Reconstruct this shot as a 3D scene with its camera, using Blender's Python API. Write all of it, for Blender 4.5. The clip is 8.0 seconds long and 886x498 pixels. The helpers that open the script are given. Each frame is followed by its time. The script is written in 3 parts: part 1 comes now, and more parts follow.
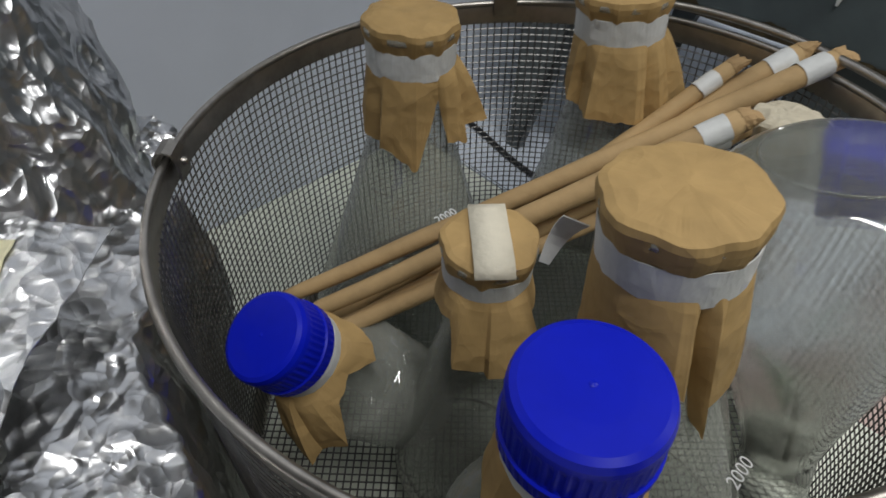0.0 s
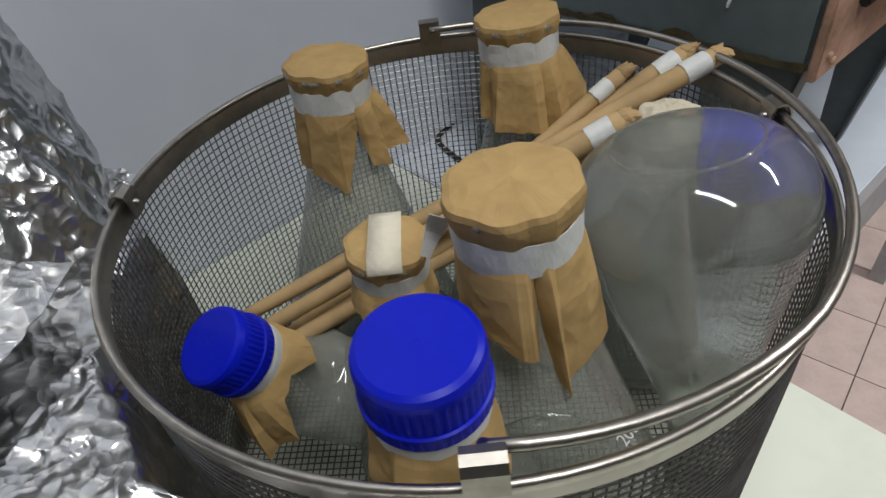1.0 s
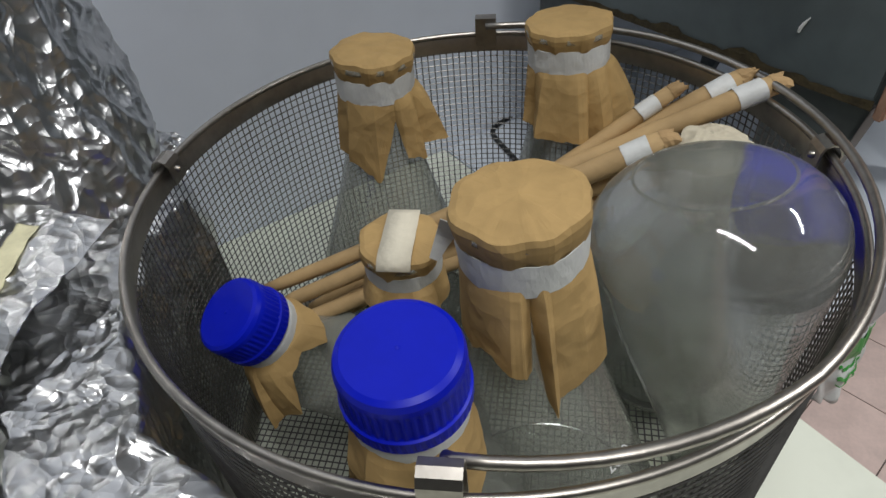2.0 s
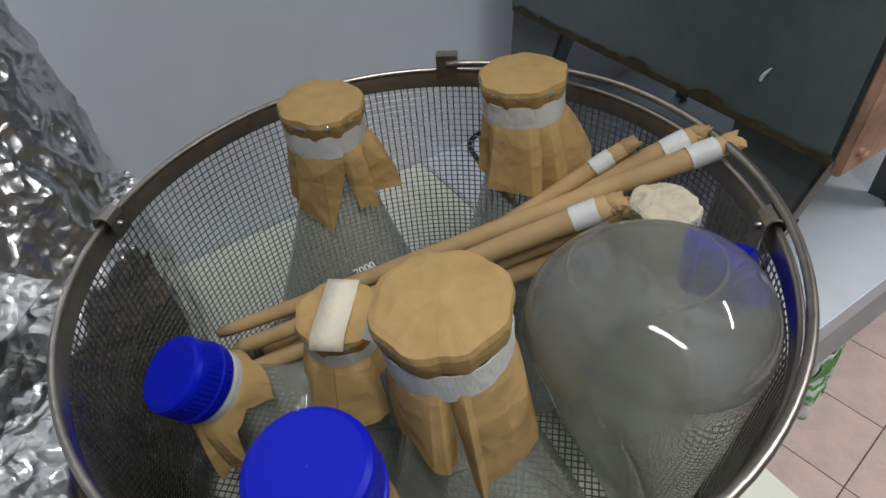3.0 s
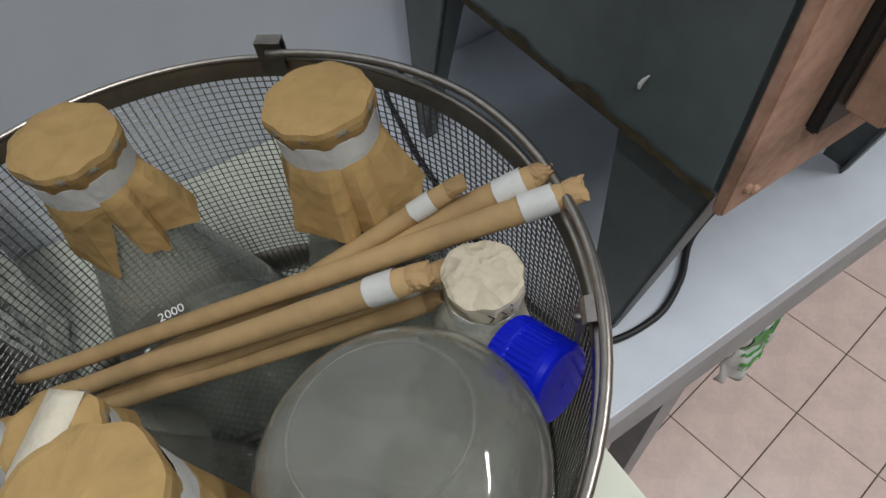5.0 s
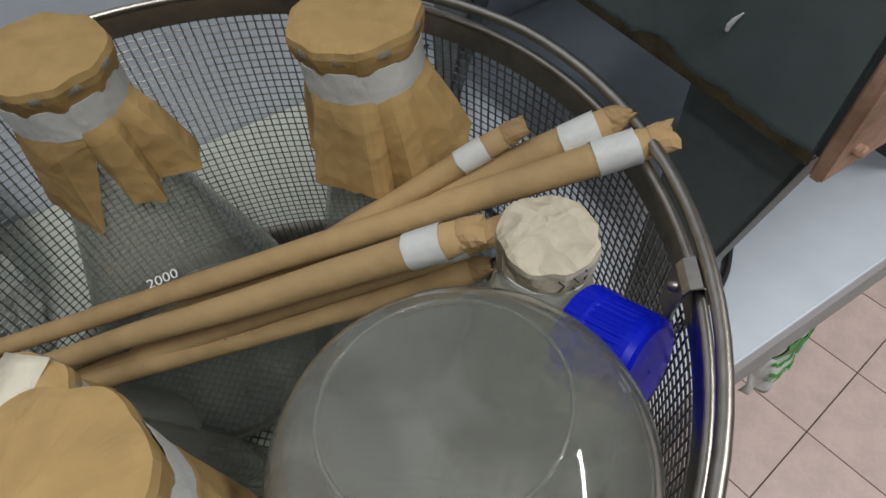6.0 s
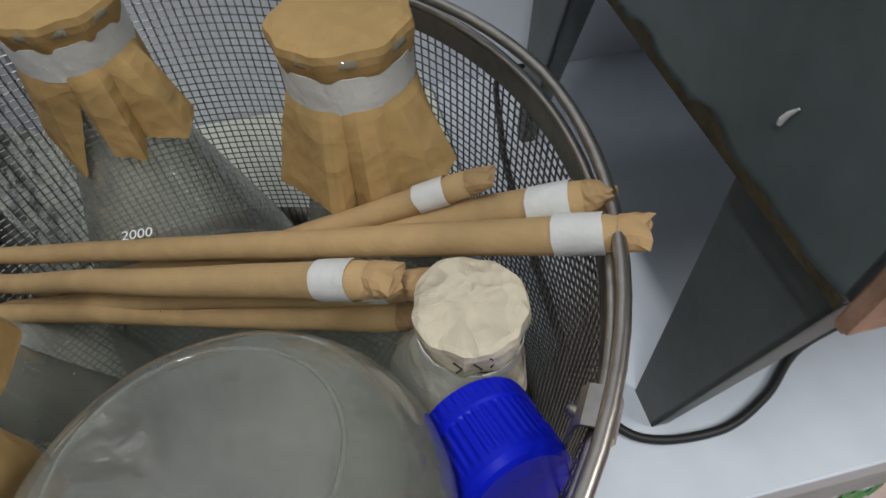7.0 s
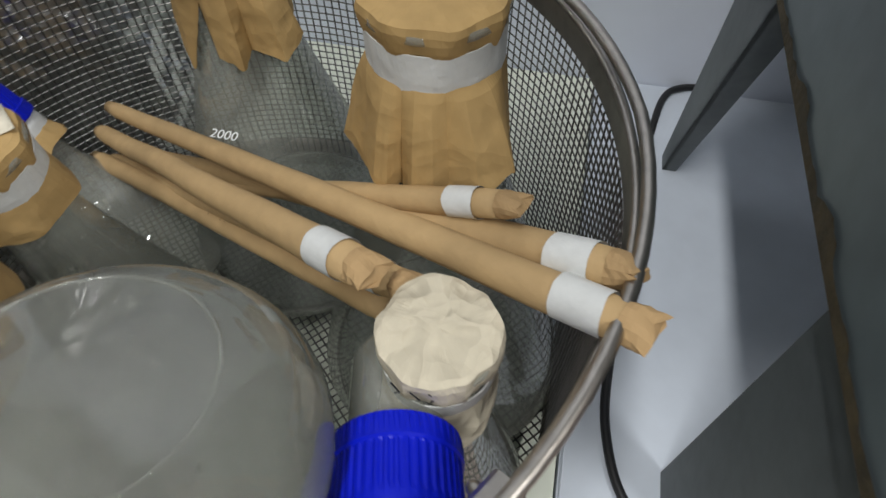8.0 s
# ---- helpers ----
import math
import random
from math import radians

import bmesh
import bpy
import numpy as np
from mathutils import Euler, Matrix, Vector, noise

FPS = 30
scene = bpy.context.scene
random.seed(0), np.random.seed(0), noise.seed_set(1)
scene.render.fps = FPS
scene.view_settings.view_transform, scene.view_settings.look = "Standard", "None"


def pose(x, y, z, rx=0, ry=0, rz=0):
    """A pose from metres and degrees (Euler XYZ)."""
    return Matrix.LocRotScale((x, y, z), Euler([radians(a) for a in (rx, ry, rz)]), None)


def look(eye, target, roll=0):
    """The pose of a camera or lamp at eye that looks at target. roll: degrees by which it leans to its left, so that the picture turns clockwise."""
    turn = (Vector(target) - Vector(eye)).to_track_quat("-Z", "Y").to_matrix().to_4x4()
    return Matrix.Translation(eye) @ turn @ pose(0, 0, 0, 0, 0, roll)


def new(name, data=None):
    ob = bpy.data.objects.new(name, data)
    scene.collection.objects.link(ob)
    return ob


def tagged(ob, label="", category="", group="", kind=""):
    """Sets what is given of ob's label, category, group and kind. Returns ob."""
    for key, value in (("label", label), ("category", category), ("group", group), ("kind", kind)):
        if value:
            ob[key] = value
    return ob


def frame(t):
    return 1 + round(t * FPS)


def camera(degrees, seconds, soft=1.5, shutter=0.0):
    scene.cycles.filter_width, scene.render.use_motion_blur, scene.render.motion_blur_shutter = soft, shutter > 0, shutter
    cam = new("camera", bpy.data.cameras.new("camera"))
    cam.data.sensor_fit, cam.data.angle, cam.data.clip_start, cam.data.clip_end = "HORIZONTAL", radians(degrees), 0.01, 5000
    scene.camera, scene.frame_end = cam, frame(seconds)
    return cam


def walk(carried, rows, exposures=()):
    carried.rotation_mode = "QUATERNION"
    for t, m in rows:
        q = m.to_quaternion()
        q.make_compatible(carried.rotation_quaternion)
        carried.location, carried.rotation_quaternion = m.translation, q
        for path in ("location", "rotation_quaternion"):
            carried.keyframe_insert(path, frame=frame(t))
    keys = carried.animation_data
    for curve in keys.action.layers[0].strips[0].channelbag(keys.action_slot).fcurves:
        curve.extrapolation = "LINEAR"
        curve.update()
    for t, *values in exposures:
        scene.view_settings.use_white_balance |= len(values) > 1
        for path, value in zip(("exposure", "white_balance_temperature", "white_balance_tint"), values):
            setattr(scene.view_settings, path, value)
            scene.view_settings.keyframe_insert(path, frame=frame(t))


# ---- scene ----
cam = camera(72.4, 8.0, shutter=0.2)
PATH = [
    (0, (-0.0471, -0.2483, 0.4514), (-0.0715, 0.4762, -0.2375), -0.26),
    (0.5, (-0.0207, -0.2706, 0.4701), (-0.0474, 0.4903, -0.1783), -6.43),
    (1, (0.0187, -0.2870, 0.4656), (-0.0590, 0.4698, -0.1834), -8.03),
    (1.2, (0.0368, -0.2837, 0.4641), (-0.0896, 0.4700, -0.1809), -7.25),
    (2.3, (0.0448, -0.2778, 0.4819), (-0.1355, 0.4454, -0.1848), -6.06),
    (2.5, (0.0606, -0.2702, 0.4882), (-0.1320, 0.4536, -0.1744), -6.68),
    (3, (0.0670, -0.2397, 0.5054), (-0.0957, 0.4646, -0.1857), -4.83),
    (3.5, (0.0172, -0.2277, 0.5141), (-0.1255, 0.4708, -0.1872), -2.89),
    (4, (0.0184, -0.2448, 0.5154), (-0.0943, 0.4480, -0.1969), -2.30),
    (4.5, (0.1441, -0.1630, 0.4966), (-0.0633, 0.4762, -0.2439), -9.80),
    (4.7, (0.1647, -0.1099, 0.5221), (-0.0151, 0.4369, -0.2956), -9.57),
    (5.8, (0.1357, -0.1000, 0.4688), (-0.0077, 0.4832, -0.3307), -5.48),
    (6, (0.1303, -0.0986, 0.4607), (-0.0157, 0.4741, -0.3459), -4.00),
    (6.5, (0.1534, -0.0788, 0.4534), (-0.0397, 0.4739, -0.3573), -1.47),
    (7, (0.1856, -0.0477, 0.4477), (-0.1322, 0.4656, -0.3495), -2.44),
    (7.5, (0.1589, -0.0177, 0.4240), (-0.2172, 0.4144, -0.3957), 0.66),
    (8, (0.2054, 0.0011, 0.4442), (-0.2498, 0.3235, -0.3858), -0.07),
]
walk(cam, [(t, look(eye, target, roll)) for t, eye, target, roll in PATH], [(0.0, -0.20), (0.5, 0.04), (1.0, -0.04), (2.5, -0.10), (3.5, -0.12), (4.5, -0.18), (7.0, -0.08), (8.0, 0.17)])

# ---- plan: u runs along the wall, v towards it; metres ----
TURN_UV = radians(43.0)
BENCH_Z, FLOOR_Z, CEIL_Z = 0.03, -0.80, 1.95
RIM_R, RIM_Z, BASE_Z = 0.19, 0.28, 0.05
WALL_V, EDGE_V, BOARD_U = 0.372, -0.099, 0.205


def uv(u, v, z=0.0):
    c, s = math.cos(TURN_UV), math.sin(TURN_UV)
    return Vector((u * c - v * s, u * s + v * c, z))


# ---- light: two ceiling tubes, the rest is bounced by the room ----
world = bpy.data.worlds.new("world")
world.use_nodes = True
world.node_tree.nodes["Background"].inputs[0].default_value = (0.72, 0.8, 0.9, 1)
world.node_tree.nodes["Background"].inputs[1].default_value = 0.12
scene.world = world


def tube_lamp(u, v, watts):
    lamp = bpy.data.lights.new("tube_light", "AREA")
    lamp.shape, lamp.size, lamp.size_y, lamp.energy, lamp.color = "RECTANGLE", 1.2, 0.10, watts, (0.975, 0.98, 0.98)
    ob = new("tube_light", lamp)
    ob.matrix_world = Matrix.Translation(uv(u, v, CEIL_Z - 0.10)) @ Matrix.Rotation(TURN_UV + radians(90), 4, "Z")


tube_lamp(-0.16, -0.66, 19.5)
tube_lamp(1.45, -0.95, 33)


# ---- materials ----
def mat(name, color, rough=0.5, metal=0.0, var=0.12, scale=30.0, bump=0.0, bump_scale=120.0, spec=0.5, tint=None, detail=6.0):
    """A principled surface with two scales of colour variation and a fine relief."""
    m = bpy.data.materials.new(name)
    m.use_nodes = True
    nt = m.node_tree
    b = nt.nodes["Principled BSDF"]
    b.inputs["Roughness"].default_value, b.inputs["Metallic"].default_value = rough, metal
    b.inputs["Specular IOR Level"].default_value = spec
    tc = nt.nodes.new("ShaderNodeTexCoord")
    n1, n2 = nt.nodes.new("ShaderNodeTexNoise"), nt.nodes.new("ShaderNodeTexNoise")
    n1.inputs["Scale"].default_value, n1.inputs["Detail"].default_value = scale, detail
    n2.inputs["Scale"].default_value, n2.inputs["Detail"].default_value = scale * 7.3, 3.0
    add = nt.nodes.new("ShaderNodeMath")
    add.operation = "MULTIPLY_ADD"
    add.inputs[1].default_value = 0.4
    ramp = nt.nodes.new("ShaderNodeValToRGB")
    dark = tint or tuple(c * (1 - 2 * var) for c in color)
    light = tuple(min(1, c * (1 + var)) for c in color)
    ramp.color_ramp.elements[0].position, ramp.color_ramp.elements[0].color = 0.42, (*dark, 1)
    ramp.color_ramp.elements[1].position, ramp.color_ramp.elements[1].color = 0.85, (*light, 1)
    for n in (n1, n2):
        nt.links.new(tc.outputs["Object"], n.inputs["Vector"])
    nt.links.new(n2.outputs["Fac"], add.inputs[0])
    nt.links.new(n1.outputs["Fac"], add.inputs[2])
    nt.links.new(add.outputs[0], ramp.inputs["Fac"])
    nt.links.new(ramp.outputs["Color"], b.inputs["Base Color"])
    if bump:
        n3, bp = nt.nodes.new("ShaderNodeTexNoise"), nt.nodes.new("ShaderNodeBump")
        n3.inputs["Scale"].default_value, n3.inputs["Detail"].default_value = bump_scale, 4.0
        bp.inputs["Strength"].default_value, bp.inputs["Distance"].default_value = bump, 0.002
        nt.links.new(tc.outputs["Object"], n3.inputs["Vector"])
        nt.links.new(n3.outputs["Fac"], bp.inputs["Height"])
        nt.links.new(bp.outputs["Normal"], b.inputs["Normal"])
    return m


def thin_glass(name, tint, haze, haze_color, rough=0.03, uneven=0.0, blur=0.2):
    """Clear thin wall: light goes straight through, the gloss follows Fresnel, a little haze of dust and scratches."""
    m = bpy.data.materials.new(name)
    m.use_nodes = True
    nt = m.node_tree
    nt.nodes.remove(nt.nodes["Principled BSDF"])
    out = nt.nodes["Material Output"]
    tr, gl, df = (nt.nodes.new("ShaderNodeBsdf" + k) for k in ("Transparent", "Glossy", "Diffuse"))
    tr.inputs["Color"].default_value = (*tint, 1)
    gl.inputs["Roughness"].default_value = rough
    df.inputs["Color"].default_value = (*haze_color, 1)
    mix1, mix2 = nt.nodes.new("ShaderNodeMixShader"), nt.nodes.new("ShaderNodeMixShader")
    face, power, fr = nt.nodes.new("ShaderNodeLayerWeight"), nt.nodes.new("ShaderNodeMath"), nt.nodes.new("ShaderNodeMath")
    power.operation, fr.operation = "POWER", "MULTIPLY_ADD"
    power.inputs[1].default_value, fr.inputs[1].default_value, fr.inputs[2].default_value = 3.0, 0.60, 0.05
    nt.links.new(face.outputs["Facing"], power.inputs[0])
    nt.links.new(power.outputs[0], fr.inputs[0])
    noise_node, rng = nt.nodes.new("ShaderNodeTexNoise"), nt.nodes.new("ShaderNodeMapRange")
    noise_node.inputs["Scale"].default_value, noise_node.inputs["Detail"].default_value = 35.0, 5.0
    rng.inputs["From Min"].default_value, rng.inputs["From Max"].default_value = 0.3, 0.75
    rng.inputs["To Min"].default_value, rng.inputs["To Max"].default_value = haze * 0.85, haze * 1.2
    nt.links.new(noise_node.outputs["Fac"], rng.inputs["Value"])
    nt.links.new(rng.outputs[0], mix1.inputs[0])
    clear = tr
    if uneven:
        rf, wavy = nt.nodes.new("ShaderNodeBsdfRefraction"), nt.nodes.new("ShaderNodeMixShader")
        rf.inputs["Color"].default_value = (*tint, 1)
        rf.inputs["IOR"].default_value, rf.inputs["Roughness"].default_value = 1.10, blur
        wavy.inputs[0].default_value = uneven
        nt.links.new(tr.outputs[0], wavy.inputs[1])
        nt.links.new(rf.outputs[0], wavy.inputs[2])
        clear = wavy
    nt.links.new(clear.outputs[0], mix1.inputs[1])
    nt.links.new(df.outputs[0], mix1.inputs[2])
    nt.links.new(fr.outputs[0], mix2.inputs[0])
    nt.links.new(mix1.outputs[0], mix2.inputs[1])
    nt.links.new(gl.outputs[0], mix2.inputs[2])
    nt.links.new(mix2.outputs[0], out.inputs["Surface"])
    return m


KRAFT = mat("kraft_paper", (0.43, 0.285, 0.118), 0.75, var=0.12, scale=14, spec=0.25)
KRAFT_ROLL = mat("kraft_roll", (0.46, 0.315, 0.155), 0.72, var=0.11, scale=12, bump=0.25, bump_scale=200, spec=0.25)
KRAFT_OLD = mat("kraft_paper_worn", (0.40, 0.265, 0.13), 0.8, var=0.14, scale=18, bump=0.25, bump_scale=260, spec=0.25)
CREAM_PAPER = mat("cream_paper", (0.56, 0.505, 0.385), 0.8, var=0.09, scale=20, spec=0.2)
TAPE = mat("white_tape", (0.66, 0.67, 0.65), 0.5, var=0.06, scale=40, bump=0.3, bump_scale=150)
MASKING = mat("masking_tape", (0.71, 0.655, 0.52), 0.7, var=0.05, scale=30, bump=0.25, bump_scale=320)
BLUE = mat("blue_plastic", (0.002, 0.010, 0.47), 0.36, spec=0.22, var=0.05, scale=25, bump=0.04, bump_scale=90)
STEEL = mat("basket_steel", (0.43, 0.40, 0.36), 0.36, metal=1.0, var=0.16, scale=24, bump=0.05)
WIRE = mat("wire_steel", (0.17, 0.165, 0.155), 0.40, metal=0.8, var=0.18, scale=60)
FOIL = mat("aluminium_foil", (0.66, 0.665, 0.67), 0.29, metal=1.0, var=0.05, scale=18)


def add_creases(m, scales, strength):
    """Sharp folds for foil: cell edges at several sizes, stacked as relief."""
    nt = m.node_tree
    tc = nt.nodes.new("ShaderNodeTexCoord")
    warp, mixed = nt.nodes.new("ShaderNodeTexNoise"), nt.nodes.new("ShaderNodeMixRGB")
    warp.inputs["Scale"].default_value = 25.0
    mixed.inputs[0].default_value = 0.03
    nt.links.new(tc.outputs["Object"], warp.inputs["Vector"])
    nt.links.new(tc.outputs["Object"], mixed.inputs[1])
    nt.links.new(warp.outputs["Color"], mixed.inputs[2])
    last = None
    for sc, dist in scales:
        v, bp = nt.nodes.new("ShaderNodeTexVoronoi"), nt.nodes.new("ShaderNodeBump")
        v.inputs["Scale"].default_value = sc
        bp.inputs["Strength"].default_value, bp.inputs["Distance"].default_value = strength, dist
        nt.links.new(mixed.outputs[0], v.inputs["Vector"])
        nt.links.new(v.outputs["Distance"], bp.inputs["Height"])
        if last:
            nt.links.new(last.outputs["Normal"], bp.inputs["Normal"])
        last = bp
    nt.links.new(last.outputs["Normal"], nt.nodes["Principled BSDF"].inputs["Normal"])


add_creases(FOIL, ((46.0, 0.0056), (115.0, 0.0024)), 0.58)
add_creases(KRAFT, ((38.0, 0.0036), (120.0, 0.0008)), 0.65)
add_creases(CREAM_PAPER, ((55.0, 0.006), (150.0, 0.0014)), 0.9)
GLASS = thin_glass("flask_glass", (0.88, 0.895, 0.875), 0.38, (0.43, 0.44, 0.39), 0.03)
DOME_GLASS = thin_glass("dusty_glass", (0.94, 0.95, 0.93), 0.14, (0.60, 0.605, 0.55), 0.05, 0.75, 0.26)
THICK_GLASS = bpy.data.materials.new("thick_glass")
THICK_GLASS.use_nodes = True
THICK_GLASS.node_tree.nodes["Principled BSDF"].inputs["Base Color"].default_value = (0.80, 0.85, 0.82, 1)
THICK_GLASS.node_tree.nodes["Principled BSDF"].inputs["Transmission Weight"].default_value = 1.0
THICK_GLASS.node_tree.nodes["Principled BSDF"].inputs["Roughness"].default_value = 0.04
THICK_GLASS.node_tree.nodes["Principled BSDF"].inputs["IOR"].default_value = 1.47
WALL_PAINT = mat("wall_paint", (0.78, 0.82, 0.905), 0.6, var=0.03, scale=3, bump=0.08, bump_scale=45)
# near-black for the unseen walls, so that they bounce little light
LOW_BOUNCE_WALL = mat("low_bounce_wall", (0.10, 0.105, 0.11), 0.7, var=0.05, scale=3)
# dark grey for the unseen ceiling, chosen to weaken its bounced light
LOW_BOUNCE_CEIL = mat("low_bounce_ceiling", (0.25, 0.25, 0.245), 0.8, var=0.03, scale=3)
BENCH = mat("bench_laminate", (0.64, 0.69, 0.755), 0.38, var=0.05, scale=6, bump=0.03)
BENCH_EDGE = mat("bench_edge", (0.42, 0.44, 0.45), 0.5, var=0.1, scale=12)
BOARD = mat("cream_board", (0.74, 0.77, 0.66), 0.5, var=0.05, scale=7, bump=0.04)
OVEN = mat("oven_paint", (0.115, 0.140, 0.146), 0.42, var=0.16, scale=7, bump=0.08, bump_scale=60)
OVEN_LEG = mat("leg_paint", (0.095, 0.108, 0.110), 0.45, var=0.14, scale=16, bump=0.06)
RUST = mat("rusty_copper_paint", (0.50, 0.30, 0.22), 0.6, var=0.2, scale=22, bump=0.25, bump_scale=160, tint=(0.26, 0.15, 0.10))
GRIME = mat("brown_grime", (0.06, 0.045, 0.02), 0.85, var=0.3, scale=60, bump=0.5, bump_scale=220)
BLACK = mat("black_rubber", (0.012, 0.012, 0.013), 0.5, var=0.1, scale=40)
TILE = mat("floor_tile", (0.80, 0.63, 0.57), 0.3, var=0.07, scale=16, bump=0.03)
GROUT = mat("grout", (0.20, 0.16, 0.14), 0.9, var=0.15, scale=30)
GREEN = mat("green_plastic", (0.05, 0.36, 0.06), 0.35, var=0.1, scale=30)
WHITE_BAG = mat("white_plastic_film", (0.74, 0.76, 0.74), 0.35, var=0.06, scale=30)
INK = mat("black_ink", (0.012, 0.012, 0.014), 0.6, var=0.05)
MARK = mat("white_enamel", (0.78, 0.79, 0.78), 0.5, var=0.04)
LABEL = mat("yellow_label", (0.72, 0.68, 0.45), 0.6, var=0.1, scale=40)


# ---- mesh helpers ----
def thing(name, label, category, group="", kind="", at=(0, 0, 0)):
    ob = new(name)
    ob.location = at
    return tagged(ob, label, category, group, kind)


def part(name, bm, material, parent=None, label="", smooth=False, m=None):
    """Links a bmesh as one mesh object under a thing or a part."""
    me = bpy.data.meshes.new(name)
    if m is not None:
        bm.transform(m)
    bmesh.ops.recalc_face_normals(bm, faces=bm.faces)
    bm.to_mesh(me)
    bm.free()
    me.materials.append(material)
    if smooth:
        me.shade_smooth()
    ob = new(name, me)
    if parent:
        ob.parent = parent
        off = Vector()
        p = parent
        while p:
            off += p.location
            p = p.parent
        ob.matrix_basis = Matrix.Translation(-off)
        ob.location = -off
        me.transform(Matrix.Identity(4))
    return tagged(ob, label)


def lathe(profile, segs=48, bm=None, m=None, wob=None):
    """Turns (r, z) pairs round z; wob(angle, k) scales the radius."""
    bm = bm or bmesh.new()
    rings = []
    for k, (r, z) in enumerate(profile):
        if r < 1e-6:
            rings.append([bm.verts.new((0, 0, z))])
            continue
        ring = []
        for i in range(segs):
            a = 2 * math.pi * i / segs
            q = r * (wob(a, k) if wob else 1.0)
            ring.append(bm.verts.new((q * math.cos(a), q * math.sin(a), z)))
        rings.append(ring)
    for a, b in zip(rings, rings[1:]):
        for i in range(segs):
            j = (i + 1) % segs
            if len(a) == 1 and len(b) == 1:
                continue
            if len(a) == 1:
                bm.faces.new((a[0], b[j], b[i]))
            elif len(b) == 1:
                bm.faces.new((a[i], a[j], b[0]))
            else:
                bm.faces.new((a[i], a[j], b[j], b[i]))
    if m is not None:
        bmesh.ops.transform(bm, matrix=m, verts=[v for r in rings for v in r])
    return bm


def tube(points, r, segs=8, bm=None, closed=False):
    """A round bar along points; r is one radius or one for each point."""
    bm = bm or bmesh.new()
    pts = [Vector(p) for p in points]
    n = len(pts)
    rings, up = [], None
    for i, p in enumerate(pts):
        q0 = pts[(i - 1) % n] if closed or i else pts[0]
        q1 = pts[(i + 1) % n] if closed or i < n - 1 else pts[-1]
        d = (q1 - q0).normalized()
        if up is None:
            up = Vector((0, 0, 1)) if abs(d.z) < 0.9 else Vector((1, 0, 0))
        side = d.cross(up).normalized()
        up = side.cross(d).normalized()
        rr = r[i] if isinstance(r, (list, tuple)) else r
        rings.append([bm.verts.new(p + rr * (math.cos(2 * math.pi * k / segs) * side + math.sin(2 * math.pi * k / segs) * up)) for k in range(segs)])
    for i in range(n if closed else n - 1):
        a, b = rings[i], rings[(i + 1) % n]
        for k in range(segs):
            j = (k + 1) % segs
            bm.faces.new((a[k], a[j], b[j], b[k]))
    if not closed:
        bm.faces.new(rings[0][::-1])
        bm.faces.new(rings[-1])
    return bm


def prism(outline, z0, z1, bm=None):
    """A flat outline of (x, y), lifted from z0 to z1."""
    bm = bm or bmesh.new()
    lo = [bm.verts.new((x, y, z0)) for x, y in outline]
    hi = [bm.verts.new((x, y, z1)) for x, y in outline]
    n = len(outline)
    bm.faces.new(lo[::-1])
    bm.faces.new(hi)
    for i in range(n):
        j = (i + 1) % n
        bm.faces.new((lo[i], lo[j], hi[j], hi[i]))
    return bm


def uvbox(u0, u1, v0, v1, z0, z1, bm=None, bevel=0.0):
    corners = [uv(u0, v0), uv(u1, v0), uv(u1, v1), uv(u0, v1)]
    bm = prism([(p.x, p.y) for p in corners], z0, z1, bm)
    if bevel:
        bmesh.ops.bevel(bm, geom=bm.edges[:], offset=bevel, segments=2, affect="EDGES")
    return bm


def solid(ob, t, offset=0.0):
    mod = ob.modifiers.new("thickness", "SOLIDIFY")
    mod.thickness, mod.offset = t, offset
    return ob


def axis_pose(base, top):
    """A pose at base whose z points to top."""
    d = (Vector(top) - Vector(base)).normalized()
    return Matrix.Translation(base) @ Vector((0, 0, 1)).rotation_difference(d).to_matrix().to_4x4()


# ---- the setting ----
U0, U1, V0 = -1.6, 2.2, -2.6
tagged(part("floor", uvbox(U0, U1, V0, WALL_V + 0.1, FLOOR_Z - 0.06, FLOOR_Z - 0.006), GROUT), "pinkish ceramic floor tiles with dark joints", "floor", kind="structure")
tagged(part("wall_north", uvbox(U0, U1, WALL_V, WALL_V + 0.12, FLOOR_Z, CEIL_Z), WALL_PAINT), "pale blue-unseen dark wall that keeps bounced light low", "wall", kind="structure")
# three walls out of view, added dark to deepen the shade under the oven
tagged(part("unseen_wall_south", uvbox(U0, U1, V0 - 0.12, V0, FLOOR_Z, CEIL_Z), LOW_BOUNCE_WALL), "unseen dark wall that keeps bounced light low", "wall", kind="structure")
tagged(part("unseen_wall_west", uvbox(U0 - 0.12, U0, V0, WALL_V, FLOOR_Z, CEIL_Z), LOW_BOUNCE_WALL), "unseen dark wall that keeps bounced light low", "wall", kind="structure")
tagged(part("unseen_wall_east", uvbox(U1, U1 + 0.12, V0, WALL_V, FLOOR_Z, CEIL_Z), LOW_BOUNCE_WALL), "unseen dark wall that keeps bounced light low", "wall", kind="structure")
# ceiling out of view, added to close the room and darkened against bounce
tagged(part("ceiling", uvbox(U0, U1, V0, WALL_V, CEIL_Z, CEIL_Z + 0.1), LOW_BOUNCE_CEIL), "unseen dark grey ceiling that keeps bounced light low", "ceiling", kind="structure")

bench = thing("lab_bench", "pale blue-white laminate laboratory bench with grey edge", "bench")
part("benchtop", uvbox(BOARD_U, 1.5, EDGE_V, WALL_V, BENCH_Z - 0.04, BENCH_Z, bevel=0.002), BENCH, bench)
part("apron", uvbox(BOARD_U, 1.5, EDGE_V + 0.004, EDGE_V + 0.03, BENCH_Z - 0.13, BENCH_Z - 0.04), BENCH_EDGE, bench)
